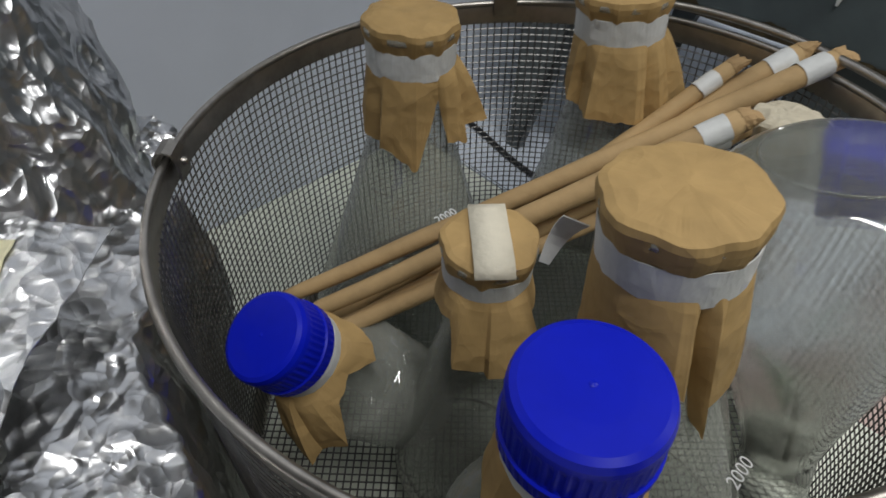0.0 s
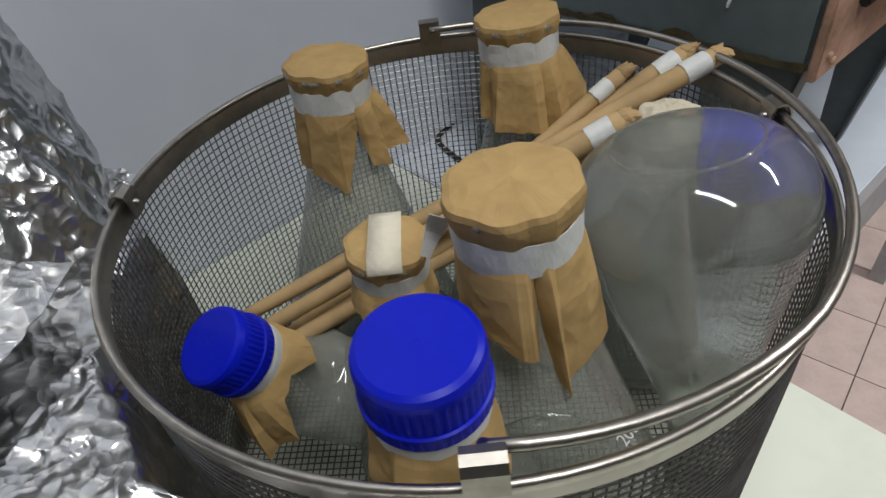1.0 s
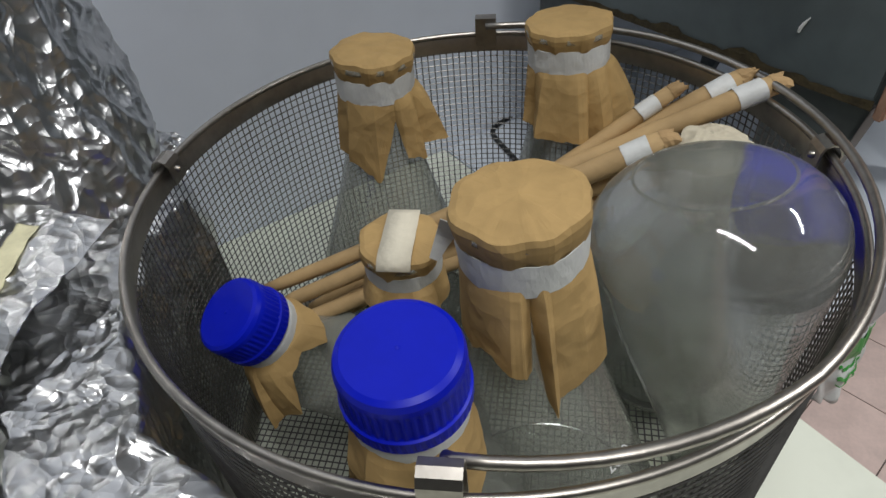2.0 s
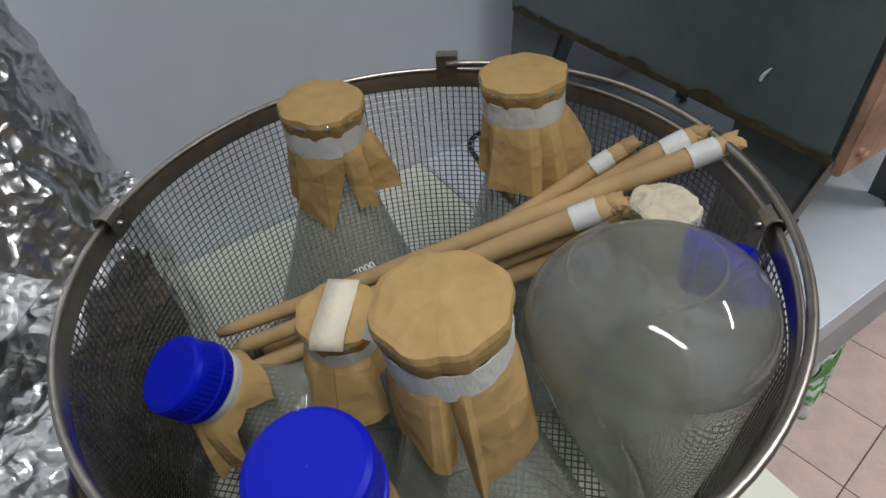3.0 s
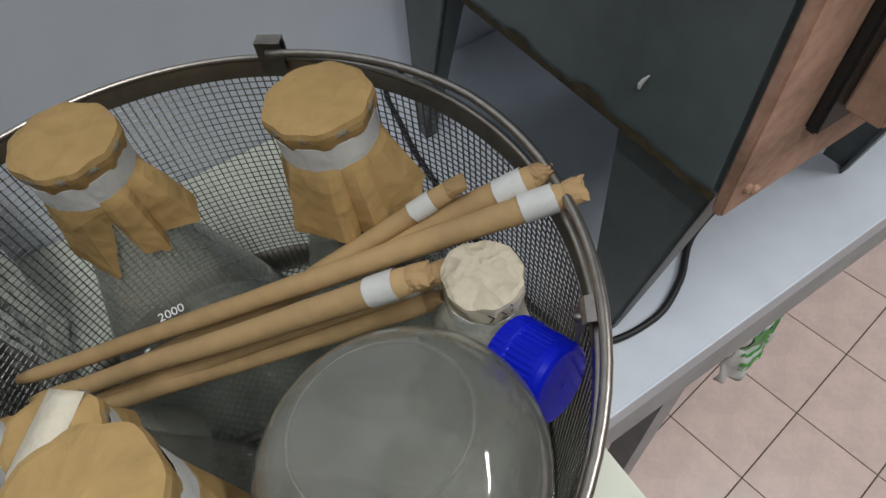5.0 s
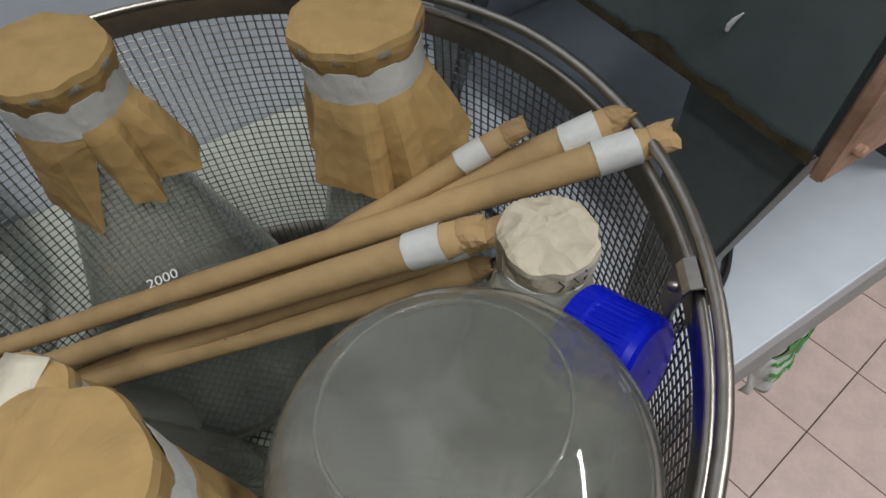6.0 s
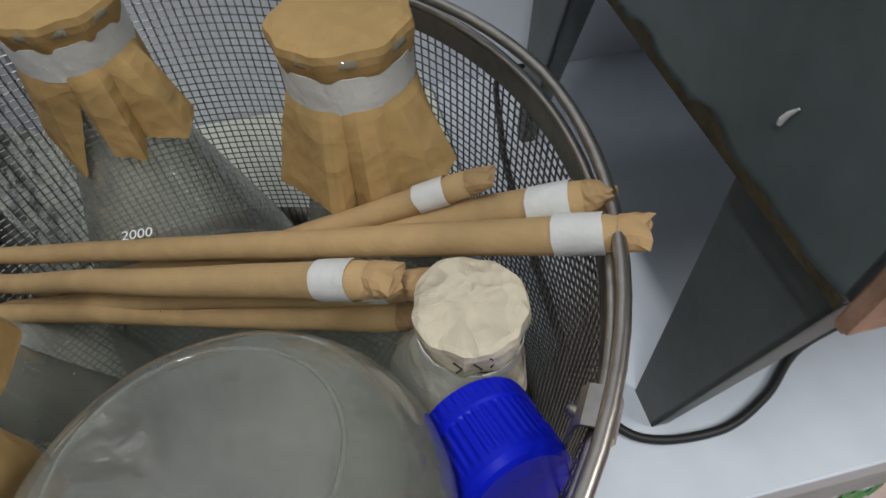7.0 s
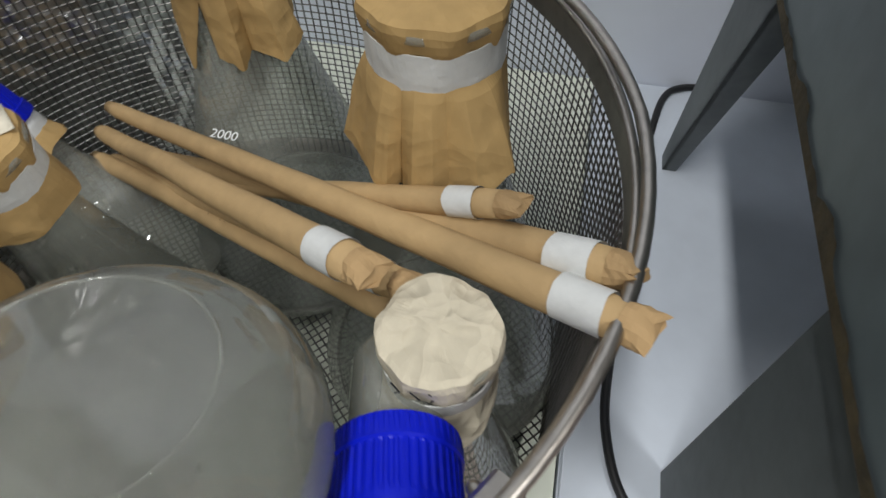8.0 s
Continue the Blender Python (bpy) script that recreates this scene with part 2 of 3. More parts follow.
part("leg", uvbox(0.40, 0.44, EDGE_V + 0.03, EDGE_V + 0.07, FLOOR_Z, BENCH_Z - 0.04), BENCH_EDGE, bench)
part("leg", uvbox(1.40, 1.44, EDGE_V + 0.03, EDGE_V + 0.07, FLOOR_Z, BENCH_Z - 0.04), BENCH_EDGE, bench)
board = thing("side_table", "cream-white laminate table top under the wire basket", "table")
part("tabletop", uvbox(-1.3, BOARD_U - 0.002, -0.75, WALL_V - 0.002, BENCH_Z - 0.025, BENCH_Z, bevel=0.002), BOARD, board)
part("leg", uvbox(0.12, 0.17, -0.72, -0.67, FLOOR_Z, BENCH_Z - 0.025), BENCH_EDGE, board)
part("leg", uvbox(-1.25, -1.2, -0.72, -0.67, FLOOR_Z, BENCH_Z - 0.025), BENCH_EDGE, board)

# ---- the oven ----
OV_U, OV_V0, OV_V1, OV_Z = 0.266, -0.086, 0.262, 0.252
oven = thing("drying_oven", "dark grey steel drying oven with rusty copper-coloured front on splayed legs", "oven")
part("body", uvbox(OV_U, OV_U + 0.60, OV_V0 + 0.004, OV_V1, OV_Z, OV_Z + 0.52, bevel=0.004), OVEN, oven)


def front_sheet(u0, u1, z0, z1, d0, d1):
    return uvbox(u0, u1, OV_V0 - d1, OV_V0 - d0, z0, z1, bevel=0.0015)


part("front_frame", front_sheet(OV_U - 0.002, OV_U + 0.602, OV_Z - 0.004, OV_Z + 0.52, -0.004, 0.003), RUST, oven, "rust-pitted copper-coloured front plate")
part("door", front_sheet(OV_U + 0.05, OV_U + 0.55, OV_Z + 0.05, OV_Z + 0.47, 0.010, 0.03), RUST, oven)
part("door_gap", front_sheet(OV_U + 0.038, OV_U + 0.56, OV_Z + 0.038, OV_Z + 0.48, 0.003, 0.010), BLACK, oven)


def oven_leg(u, su, low, high):
    """Angle-iron leg: a tapered side sheet from (v, v) at the bench to (v, v) at the oven, with a narrow front flange."""
    bm = bmesh.new()
    for a, b in ((0.0, 0.003),):
        lo, hi = BENCH_Z, OV_Z - 0.001
        q = [[(u + su * o, low[0], lo), (u + su * o, low[1], lo), (u + su * o, high[1], hi), (u + su * o, high[0], hi)] for o in (a, b)]
        f = [[(u + su * o, v + d, z) for o, v, z in ((0, low[0], lo), (0.012, low[0], lo), (0.022, high[0], hi), (0, high[0], hi))] for d in (0.0, 0.003)]
        for pair in (q, f):
            vs = [[bm.verts.new(uv(*p)) for p in side] for side in pair]
            bm.faces.new(vs[0])
            bm.faces.new(vs[1][::-1])
            for k in range(4):
                bm.faces.new((vs[0][k], vs[1][k], vs[1][(k + 1) % 4], vs[0][(k + 1) % 4]))
    part("leg", bm, OVEN_LEG, oven)


for leg_u, side in ((OV_U + 0.005, 1), (OV_U + 0.325, -1), (OV_U + 0.595, -1)):
    oven_leg(leg_u, side, (-0.040, -0.012), (-0.078, -0.004))
    oven_leg(leg_u, side, (0.258, 0.275), (0.188, 0.262))


# ---- the wire basket ----
def circle(r, z, n=120, a0=0.0, a1=360.0):
    return [(r * math.cos(radians(a0 + (a1 - a0) * i / n)), r * math.sin(radians(a0 + (a1 - a0) * i / n)), z) for i in range(n + (a1 - a0 < 360))]


basket = thing("wire_basket", "round stainless steel wire mesh sterilizing basket with a folded-down bail handle", "basket")
t = 0.0012
part("rim_band", lathe([(RIM_R - t, RIM_Z - 0.014), (RIM_R, RIM_Z - 0.014), (RIM_R, RIM_Z - 0.001), (RIM_R - t / 2, RIM_Z), (RIM_R - t, RIM_Z - 0.001), (RIM_R - t, RIM_Z - 0.014)], 128), STEEL, basket, "polished steel rim band", True)
part("rim_wire", tube(circle(RIM_R, RIM_Z, 128), 0.0022, 8, closed=True), STEEL, basket, smooth=True)
part("base_band", lathe([(RIM_R - t, BASE_Z - 0.005), (RIM_R, BASE_Z - 0.005), (RIM_R, BASE_Z + 0.03), (RIM_R - t, BASE_Z + 0.03), (RIM_R - t, BASE_Z - 0.005)], 128), STEEL, basket, smooth=True)
PITCH = 0.0052
n_up = round(2 * math.pi * RIM_R / PITCH)
bm = bmesh.new()
for i in range(n_up):
    a = 2 * math.pi * i / n_up
    x, y = (RIM_R - 0.0018) * math.cos(a), (RIM_R - 0.0018) * math.sin(a)
    tube([(x, y, BASE_Z), (x, y, RIM_Z - 0.013)], 0.00052, 4, bm)
k = BASE_Z + 0.03
while k < RIM_Z - 0.014:
    tube(circle(RIM_R - 0.0008, k, n_up // 2), 0.00052, 4, bm, closed=True)
    k += PITCH
tagged(part("side_mesh", bm, WIRE, basket), kind="stuff")
bm = bmesh.new()
g = -RIM_R + PITCH
while g < RIM_R - 0.002:
    h = math.sqrt((RIM_R - 0.001) ** 2 - g * g)
    tube([(g, -h, BASE_Z), (g, h, BASE_Z)], 0.0006, 4, bm)
    tube([(-h, g, BASE_Z + 0.0011), (h, g, BASE_Z + 0.0011)], 0.0006, 4, bm)
    g += PITCH
tagged(part("bottom_mesh", bm, WIRE, basket), kind="stuff")
for a in (45, 135, 225, 315):
    x, y = (RIM_R - 0.012) * math.cos(radians(a)), (RIM_R - 0.012) * math.sin(radians(a))
    part("foot", tube([(x, y, BENCH_Z), (x, y, BASE_Z)], 0.006, 10), STEEL, basket)


def bracket(a):
    """A folded steel clip on the rim that holds the bail."""
    bm = bmesh.new()
    m = Matrix.Rotation(radians(a), 4, "Z")
    for x0, x1, z0, z1 in ((RIM_R - 0.005, RIM_R - 0.0035, RIM_Z - 0.008, RIM_Z + 0.013), (RIM_R + 0.003, RIM_R + 0.0045, RIM_Z - 0.008, RIM_Z + 0.013), (RIM_R - 0.005, RIM_R + 0.0045, RIM_Z + 0.012, RIM_Z + 0.0135)):
        prism([(x0, -0.008), (x1, -0.008), (x1, 0.008), (x0, 0.008)], z0, z1, bm)
    part("bracket", bm, STEEL, basket, m=m)


bracket(95)


def strap_clip(a, wide, drop, name, label, up=0.0):
    """A strip of sheet steel bent over the rim, longer inside than out, with a round pin through it."""
    line = [(-0.0062, -drop), (-0.0066, -drop * 0.45), (-0.0060, 0.002 + up), (-0.0046, 0.0052 + up), (-0.0010, 0.0066 + up), (0.0024, 0.0058 + up), (0.0044, 0.0030 + up), (0.0054, 0.4 * up), (0.0046, -0.003), (0.0050, -drop * 0.7)]
    m = Matrix.Rotation(radians(a), 4, "Z") @ Matrix.Translation((RIM_R, 0, RIM_Z))
    bm = bmesh.new()
    rows = [[bm.verts.new((x, y, z)) for y in (-wide / 2, -wide / 2 + 0.001, wide / 2 - 0.001, wide / 2)] for x, z in line]
    for p, q in zip(rows, rows[1:]):
        for k in range(3):
            bm.faces.new((p[k], p[k + 1], q[k + 1], q[k]))
    clip = solid(part(name, bm, STEEL, basket, label, False, m), 0.0011)
    part("pin", lathe([(0, 0.0026), (0.0014, 0.0022), (0.0022, 0.0010), (0.0024, -0.003)], 14), STEEL, clip, smooth=True, m=m @ Matrix.Translation((-0.0070, 0, up - 0.002)) @ Matrix.Rotation(radians(-90), 4, "Y"))


strap_clip(273.6, 0.015, 0.016, "bracket", "bent steel strap that holds the bail", 0.012)
strap_clip(9, 0.013, 0.020, "side_lug", "folded steel lug")
strap_clip(182, 0.013, 0.010, "side_lug", "folded steel lug")
bail = [((RIM_R - 0.011) * math.cos(radians(-86.5)), (RIM_R - 0.011) * math.sin(radians(-86.5)), RIM_Z + 0.007)]
for i in range(49):
    a = radians(-85.5 + 180.5 * i / 48)
    lift = math.sin(math.pi * i / 48)
    r = RIM_R - 0.009 + 0.0105 * min(1.0, lift * 1.5)
    bail.append((r * math.cos(a), r * math.sin(a), RIM_Z + 0.009 + 0.001 * lift))
part("bail_handle", tube(bail, 0.0026, 10), STEEL, basket, "bright round-bar bail handle", True)


# ---- glassware ----
def flask_profile(height, base_r, neck_r, wall=0.002, bend=0.012):
    neck_z = height * 0.78
    out = [(0, -bend * 0.12), ((base_r - bend) * 0.6, -bend * 0.09), (base_r - bend, 0)]
    for i in range(1, 10):
        a = radians(-90 + 112 * i / 9)
        out.append((base_r - bend + bend * math.cos(a), bend + bend * math.sin(a)))
    r0, z0 = out[-1]
    for i in range(1, 10):
        s = i / 9
        e = s * s * (3 - 2 * s) * 0.25 + s * 0.75
        out.append((r0 + (neck_r - r0) * e, z0 + (neck_z - z0) * s))
    out += [(neck_r, height - 0.006), (neck_r + 0.003, height - 0.003), (neck_r + 0.003, height), (neck_r - wall, height)]
    return out


def bottle_profile(height, body_r, neck_r, wall=0.002):
    sh = height * 0.50
    out = [(0, 0.002), (body_r - 0.008, 0), (body_r - 0.002, 0.003), (body_r, 0.009), (body_r, sh)]
    for i in range(1, 8):
        a = radians(90 * i / 7)
        out.append((neck_r + (body_r - neck_r) * (1 - math.sin(a)), sh + (height * 0.80 - sh) * (1 - math.cos(a))))
    out += [(neck_r, height), (neck_r - wall, height)]
    return out


def sharp(x):
    """A wave with straight flanks, from -1 to 1."""
    x = x / (2 * math.pi) % 1.0
    return 4 * abs(x - 0.5) - 1


def paper_top(r, depth, seed, corners=9, amp=0.03, rough=1.0):
    """The flat top of a paper cover, folded down round the neck, with creases."""
    def wob(a, k):
        base = 1 + amp * sharp(corners * a + seed + 0.8 * math.sin(a * 2 + seed)) * (1.0 if k > 1 else 0.4)
        base += 0.02 * rough * noise.noise((math.cos(a) * 2 + seed, math.sin(a) * 2, k * 0.3))
        if k >= 4:
            base += 0.012 * sharp(17 * a + seed * 3 + 2 * math.sin(3 * a)) * (k - 3) / 4
        return base
    prof = [(0, 0.0014), (r * 0.3, 0.0013), (r * 0.6, 0.001), (r * 0.88, 0.0002), (r * 0.985, -0.0008), (r * 1.01, -0.0035), (r * 1.0, -depth * 0.5), (r * 0.965, -depth * 0.8), (r * 0.93, -depth)]
    bm = lathe(prof, 84, wob=wob)
    for v in bm.verts:
        v.co.z += 0.0013 * rough * noise.noise(v.co * 60 + Vector((seed, 0, 0))) + 0.0007 * rough * abs(noise.noise(v.co * 140 + Vector((0, seed, 0))))
        v.co.x += 0.0006 * rough * noise.noise(v.co * 90 + Vector((0, 0, seed)))
    return bm


def paper_skirt(r, z0, folds, seed, rows=9, per=9):
    """The loose edge of a paper cover below its tape: flat panels between folds of (degrees, how far it stands out, length)."""
    bm = bmesh.new()
    grid = []
    for (d0, o0, l0), (d1, o1, l1) in zip(folds, folds[1:] + [(folds[0][0] + 360, *folds[0][1:])]):
        a0, a1 = radians(d0), radians(d1)
        p0, p1 = (Vector(((r + o) * math.cos(a), (r + o) * math.sin(a), 0)) for o, a in ((o0, a0), (o1, a1)))
        for i in range(per):
            f = i / per
            a = a0 + (a1 - a0) * f
            top = Vector((r * math.cos(a), r * math.sin(a), 0))
            wide = p0.lerp(p1, f)
            if a1 - a0 > radians(28):
                wide = wide.lerp(wide.normalized() * (r + o0 + (o1 - o0) * f), 0.75)
            length = (l0 + (l1 - l0) * f) * (1 + 0.04 * noise.noise((d0 * 0.1 + f * 3, seed, 5.0)))
            col = []
            for k in range(rows + 1):
                q = k / rows
                p = top.lerp(wide, q ** 0.7)
                p.z = z0 - length * q
                out = p.normalized()
                p += out * q ** 0.5 * (0.0026 * noise.noise(p * 50 + Vector((seed, seed, 0))) + 0.0022 * (abs(noise.noise(p * 95 - Vector((seed, 0, seed)))) - 0.3))
                col.append(bm.verts.new(p))
            grid.append(col)
    n = len(grid)
    for i in range(n):
        j = (i + 1) % n
        for k in range(rows):
            bm.faces.new((grid[i][k], grid[j][k], grid[j][k + 1], grid[i][k + 1]))
    return bm


def tape_band(r, z0, z1, seed, segs=96):
    def wob(a, k):
        return 1 + 0.012 * noise.noise((math.cos(a) * 3 + seed, math.sin(a) * 3, k * 0.6)) + 0.010 * noise.noise((math.cos(a) * 9 + seed, math.sin(a) * 9, k * 0.8))
    bm = lathe([(r, z1), (r, z1 - 0.33 * (z1 - z0)), (r * 0.997, z1 - 0.66 * (z1 - z0)), (r * 0.99, z0)], segs, wob=wob)
    for v in bm.verts:
        v.co.z += 0.0012 * noise.noise(v.co * 45 + Vector((seed, 3, 1))) + 0.0006 * noise.noise(v.co * 190 + Vector((seed, 1, 4)))
    return bm


def cover(parent, m, r, z, drop, tape_h, folds, seed, paper=None, corners=9, amp=0.03, rough=1.0):
    """A paper cover tied with tape: top, tape band and skirt; z is its top in the flask's own measure."""
    rot = m @ Matrix.Translation((0, 0, z))
    paper = paper or KRAFT
    c = part("paper_cover", paper_top(r, drop, seed, corners, amp, rough), paper, parent, "brown kraft paper cover" if paper is KRAFT else "crumpled cream paper cover", False, rot)
    solid(c, 0.0006)
    b = part("tape_band", tape_band(r * 0.965, -drop - tape_h + 0.002, -drop + 0.002, seed), TAPE, parent, "white paper tape band", False, rot)
    solid(b, 0.0005)
    s = part("paper_skirt", paper_skirt(r * 0.93, -drop - tape_h * 0.6, folds, seed), paper, parent, m=rot)
    solid(s, 0.0006)


def scale_text(parent, text, m, size, material):
    cu = bpy.data.curves.new("graduation", "FONT")
    cu.body, cu.size, cu.align_x, cu.align_y = text, size, "CENTER", "CENTER"
    tmp = new("graduation", cu)
    me = bpy.data.meshes.new_from_object(tmp)
    bpy.data.objects.remove(tmp)
    me.materials.clear()
    me.materials.append(material)
    me.transform(m)
    ob = new("graduation", me)
    ob.parent = parent
    return tagged(ob, "printed white volume mark")


def flask(label, base, top, base_r, neck_r, glass=None, bend=0.012):
    """An Erlenmeyer flask standing at base with its mouth at top."""
    f = thing("erlenmeyer_flask", label, "flask", "flasks in the basket")
    m = axis_pose(base, top)
    h = (Vector(top) - Vector(base)).length
    part("glass_body", lathe(flask_profile(h, base_r, neck_r, bend=bend), 64), glass or GLASS, f, smooth=True, m=m)
    if not glass:
        q = base_r - bend * 0.45
        part("glass_base", lathe([(0, 0.0015), (q * 0.7, 0.0012), (q * 0.94, 0.002), (q, 0.005), (q * 0.985, 0.010), (q * 0.92, 0.0085), (q * 0.75, 0.006), (q * 0.4, 0.0065), (0, 0.0075)], 56), THICK_GLASS, f, "thick clear glass foot", True, m)
    return f, m, h


FL_Z = BASE_Z + 0.003
# large flask by the wall
f, m, h = flask("large glass flask capped with brown paper and white tape", (-0.086, 0.076, FL_Z), (-0.0745, 0.0723, 0.316), 0.080, 0.0235)
cover(f, m, 0.0262, h + 0.003, 0.013, 0.016, [(180, 0.004, 0.042), (210, 0.006, 0.045), (232, 0.002, 0.043), (240, 0.007, 0.044), (262, 0.006, 0.050), (280, 0.007, 0.058), (297, 0.003, 0.034), (310, 0.001, 0.016), (318, 0.007, 0.044), (338, 0.013, 0.047), (348, 0.005, 0.042), (365, 0.022, 0.042), (385, 0.018, 0.036), (400, 0.004, 0.040), (450, 0.004, 0.040), (500, 0.004, 0.040)], 1.3)
# large flask beside the oven
f, m, h = flask("large glass flask capped with brown paper, half behind paper rolls", (0.059, 0.106, FL_Z), (0.0466, 0.1101, 0.3185), 0.080, 0.0245)
cover(f, m, 0.0274, h + 0.003, 0.013, 0.018, [(180, 0.004, 0.038), (205, 0.008, 0.040), (218, 0.003, 0.041), (238, 0.015, 0.042), (262, 0.010, 0.045), (282, 0.014, 0.046), (291, 0.013, 0.047), (297, 0.006, 0.046), (309, 0.015, 0.052), (322, 0.015, 0.049), (332, 0.010, 0.046), (346, 0.020, 0.041), (366, 0.020, 0.034), (390, 0.006, 0.034), (450, 0.003, 0.036), (495, 0.003, 0.036)], 4.1)
# large flask at the front
f, m, h = flask("large glass flask with a broad brown paper cover", (0.050, -0.090, FL_Z), (0.0288, -0.0863, 0.3245), 0.078, 0.0255)
cover(f, m, 0.0288, h + 0.003, 0.015, 0.016, [(180, 0.004, 0.040), (220, 0.004, 0.044), (245, 0.006, 0.040), (264, 0.013, 0.042), (272, 0.012, 0.043), (279, -0.005, 0.054), (291, 0.012, 0.071), (297, 0.005, 0.068), (325, 0.007, 0.064), (350, 0.010, 0.064), (380, 0.006, 0.056), (420, 0.004, 0.048), (480, 0.004, 0.044)], 2.2, corners=8, amp=0.035)
# flask with the masking-tape strip
f, m, h = flask("glass flask with brown paper cover and a masking tape strip", (-0.040, -0.042, FL_Z), (-0.0333, -0.0549, 0.2720), 0.048, 0.0185)
cover(f, m, 0.0212, h + 0.003, 0.012, 0.012, [(195, 0.004, 0.016), (232, 0.006, 0.014), (246, 0.014, 0.036), (272, 0.012, 0.037), (275, 0.016, 0.037), (318, 0.018, 0.032), (326, 0.006, 0.016), (360, 0.004, 0.018), (430, 0.004, 0.018), (500, 0.004, 0.018)], 5.0, corners=7, amp=0.04)
bm = bmesh.new()
for i in range(15):
    y = -0.0235 + 0.0430 * i / 14
    z = 0.0020 - 0.0042 * max(0.0, (-y - 0.0165) / 0.007) ** 1.6 + 0.0003 * noise.noise((y * 180, 0.3, 0.1))
    for x in (-0.0085, 0.0085):
        bm.verts.new((x + 0.0002 * noise.noise((y * 300, x, 1)), y + 0.0006 * noise.noise((x * 500, i, 0)), z))
bm.verts.ensure_lookup_table()
for i in range(14):
    bm.faces.new((bm.verts[2 * i], bm.verts[2 * i + 1], bm.verts[2 * i + 3], bm.verts[2 * i + 2]))
solid(part("tape_strip", bm, MASKING, f, "cream masking tape strip", True, m=Matrix.Translation((-0.0333, -0.0555, 0.2759)) @ Matrix.Rotation(radians(4), 4, "Z")), 0.0005)
# small flask with the cream cover
f, m, h = flask("glass flask covered with crumpled cream paper and tape", (0.132, 0.050, FL_Z), (0.1360, 0.0490, 0.2710), 0.050, 0.0165)
cover(f, m, 0.0200, h + 0.002, 0.017, 0.011, [(0, 0.006, 0.018), (50, 0.003, 0.022), (95, 0.007, 0.024), (150, 0.003, 0.020), (205, 0.008, 0.022), (235, 0.002, 0.028), (262, 0.009, 0.030), (300, 0.003, 0.026), (330, 0.008, 0.022)], 7.7, paper=CREAM_PAPER, corners=11, amp=0.018, rough=2.8)
# the upturned flask
f, m, h = flask("dusty glass flask standing upside down", (0.1115, -0.0390, 0.3120), (0.1490, -0.0740, 0.0780), 0.0580, 0.020, DOME_GLASS, 0.036)
ring = [(0.034 + 0.0007 * math.cos(radians(45 * i)), 0.0023 + 0.0007 * math.sin(radians(45 * i))) for i in range(9)]
part("base_ring", lathe(ring, 56), DOME_GLASS, f, "raised glass ring round the foot", True, m)
part("mouth_rim", lathe([(0.0195, h - 0.004), (0.0235, h - 0.004), (0.0245, h - 0.002), (0.0235, h), (0.0195, h)], 40), DOME_GLASS, f, "thick rolled glass lip", True, m)


# ---- blue-capped bottles ----
def blue_cap(parent, m, r, h, ribs=44):
    bm = bmesh.new()
    segs = ribs * 4
    rings = []
    prof = [(0.0, h, 0), (r * 0.5, h, 0), (r * 0.86, h - 0.0003, 0), (r * 0.95, h - 0.0014, 0), (r * 0.99, h - 0.004, 0), (r, h - 0.0065, 0.2), (r, h - 0.009, 1), (r * 1.005, h * 0.30, 1), (r * 1.005, h * 0.27, 0), (r * 1.045, h * 0.25, 0), (r * 1.045, h * 0.04, 1), (r * 1.03, 0, 0), (r * 0.9, 0, 0)]
    for q, z, k in prof:
        if q == 0:
            rings.append([bm.verts.new((0, 0, z))])
        else:
            rings.append([bm.verts.new(((q - k * 0.00045 * (i % 4 in (0, 1))) * math.cos(2 * math.pi * i / segs), (q - k * 0.00045 * (i % 4 in (0, 1))) * math.sin(2 * math.pi * i / segs), z)) for i in range(segs)])
    for a, b in zip(rings, rings[1:]):
        for i in range(segs):
            j = (i + 1) % segs
            bm.faces.new((a[0], b[i], b[j]) if len(a) == 1 else (a[i], b[i], b[j], a[j]))
    c = part("screw_cap", bm, BLUE, parent, "bright blue ribbed screw cap", m=m)
    bmn = lathe([(0, h + 0.0005), (r * 0.05, h + 0.0002)], 12)
    part("moulding_point", bmn, BLUE, c, m=m)


def bottle(label, base, top, body_r, cap_r, cap_h, skirt=None, seed=0.0):
    b = thing("reagent_bottle", label, "bottle", "blue-capped bottles")
    m = axis_pose(base, top)
    h = (Vector(top) - Vector(base)).length
    part("glass_body", lathe(bottle_profile(h - 0.004, body_r, cap_r * 0.78), 56), GLASS, b, smooth=True, m=m)
    blue_cap(b, m @ Matrix.Translation((0, 0, h - cap_h)), cap_r, cap_h)
    if skirt:
        rot = m @ Matrix.Translation((0, 0, h - cap_h))
        solid(part("tape_band", tape_band(cap_r * 0.97, -0.014, 0.0, seed), TAPE, b, "white paper tape band", True, rot), 0.0005)
        solid(part("paper_skirt", paper_skirt(cap_r * 0.95, -0.008, skirt, seed), KRAFT, b, "torn brown paper collar", m=rot), 0.0006)
    return b


bottle("leaning glass bottle with blue screw cap and torn paper collar", (-0.078, -0.014, 0.085), (-0.1401, -0.0700, 0.2230), 0.036, 0.0236, 0.026, [(180, 0.008, 0.014), (200, 0.014, 0.022), (218, 0.004, 0.016), (228, 0.022, 0.030), (252, 0.030, 0.036), (257, 0.022, 0.036), (280, 0.022, 0.034), (300, 0.008, 0.012), (330, 0.004, 0.010), (352, 0.012, 0.020), (365, 0.012, 0.014), (400, 0.004, 0.010), (470, 0.004, 0.010)], 3.3)
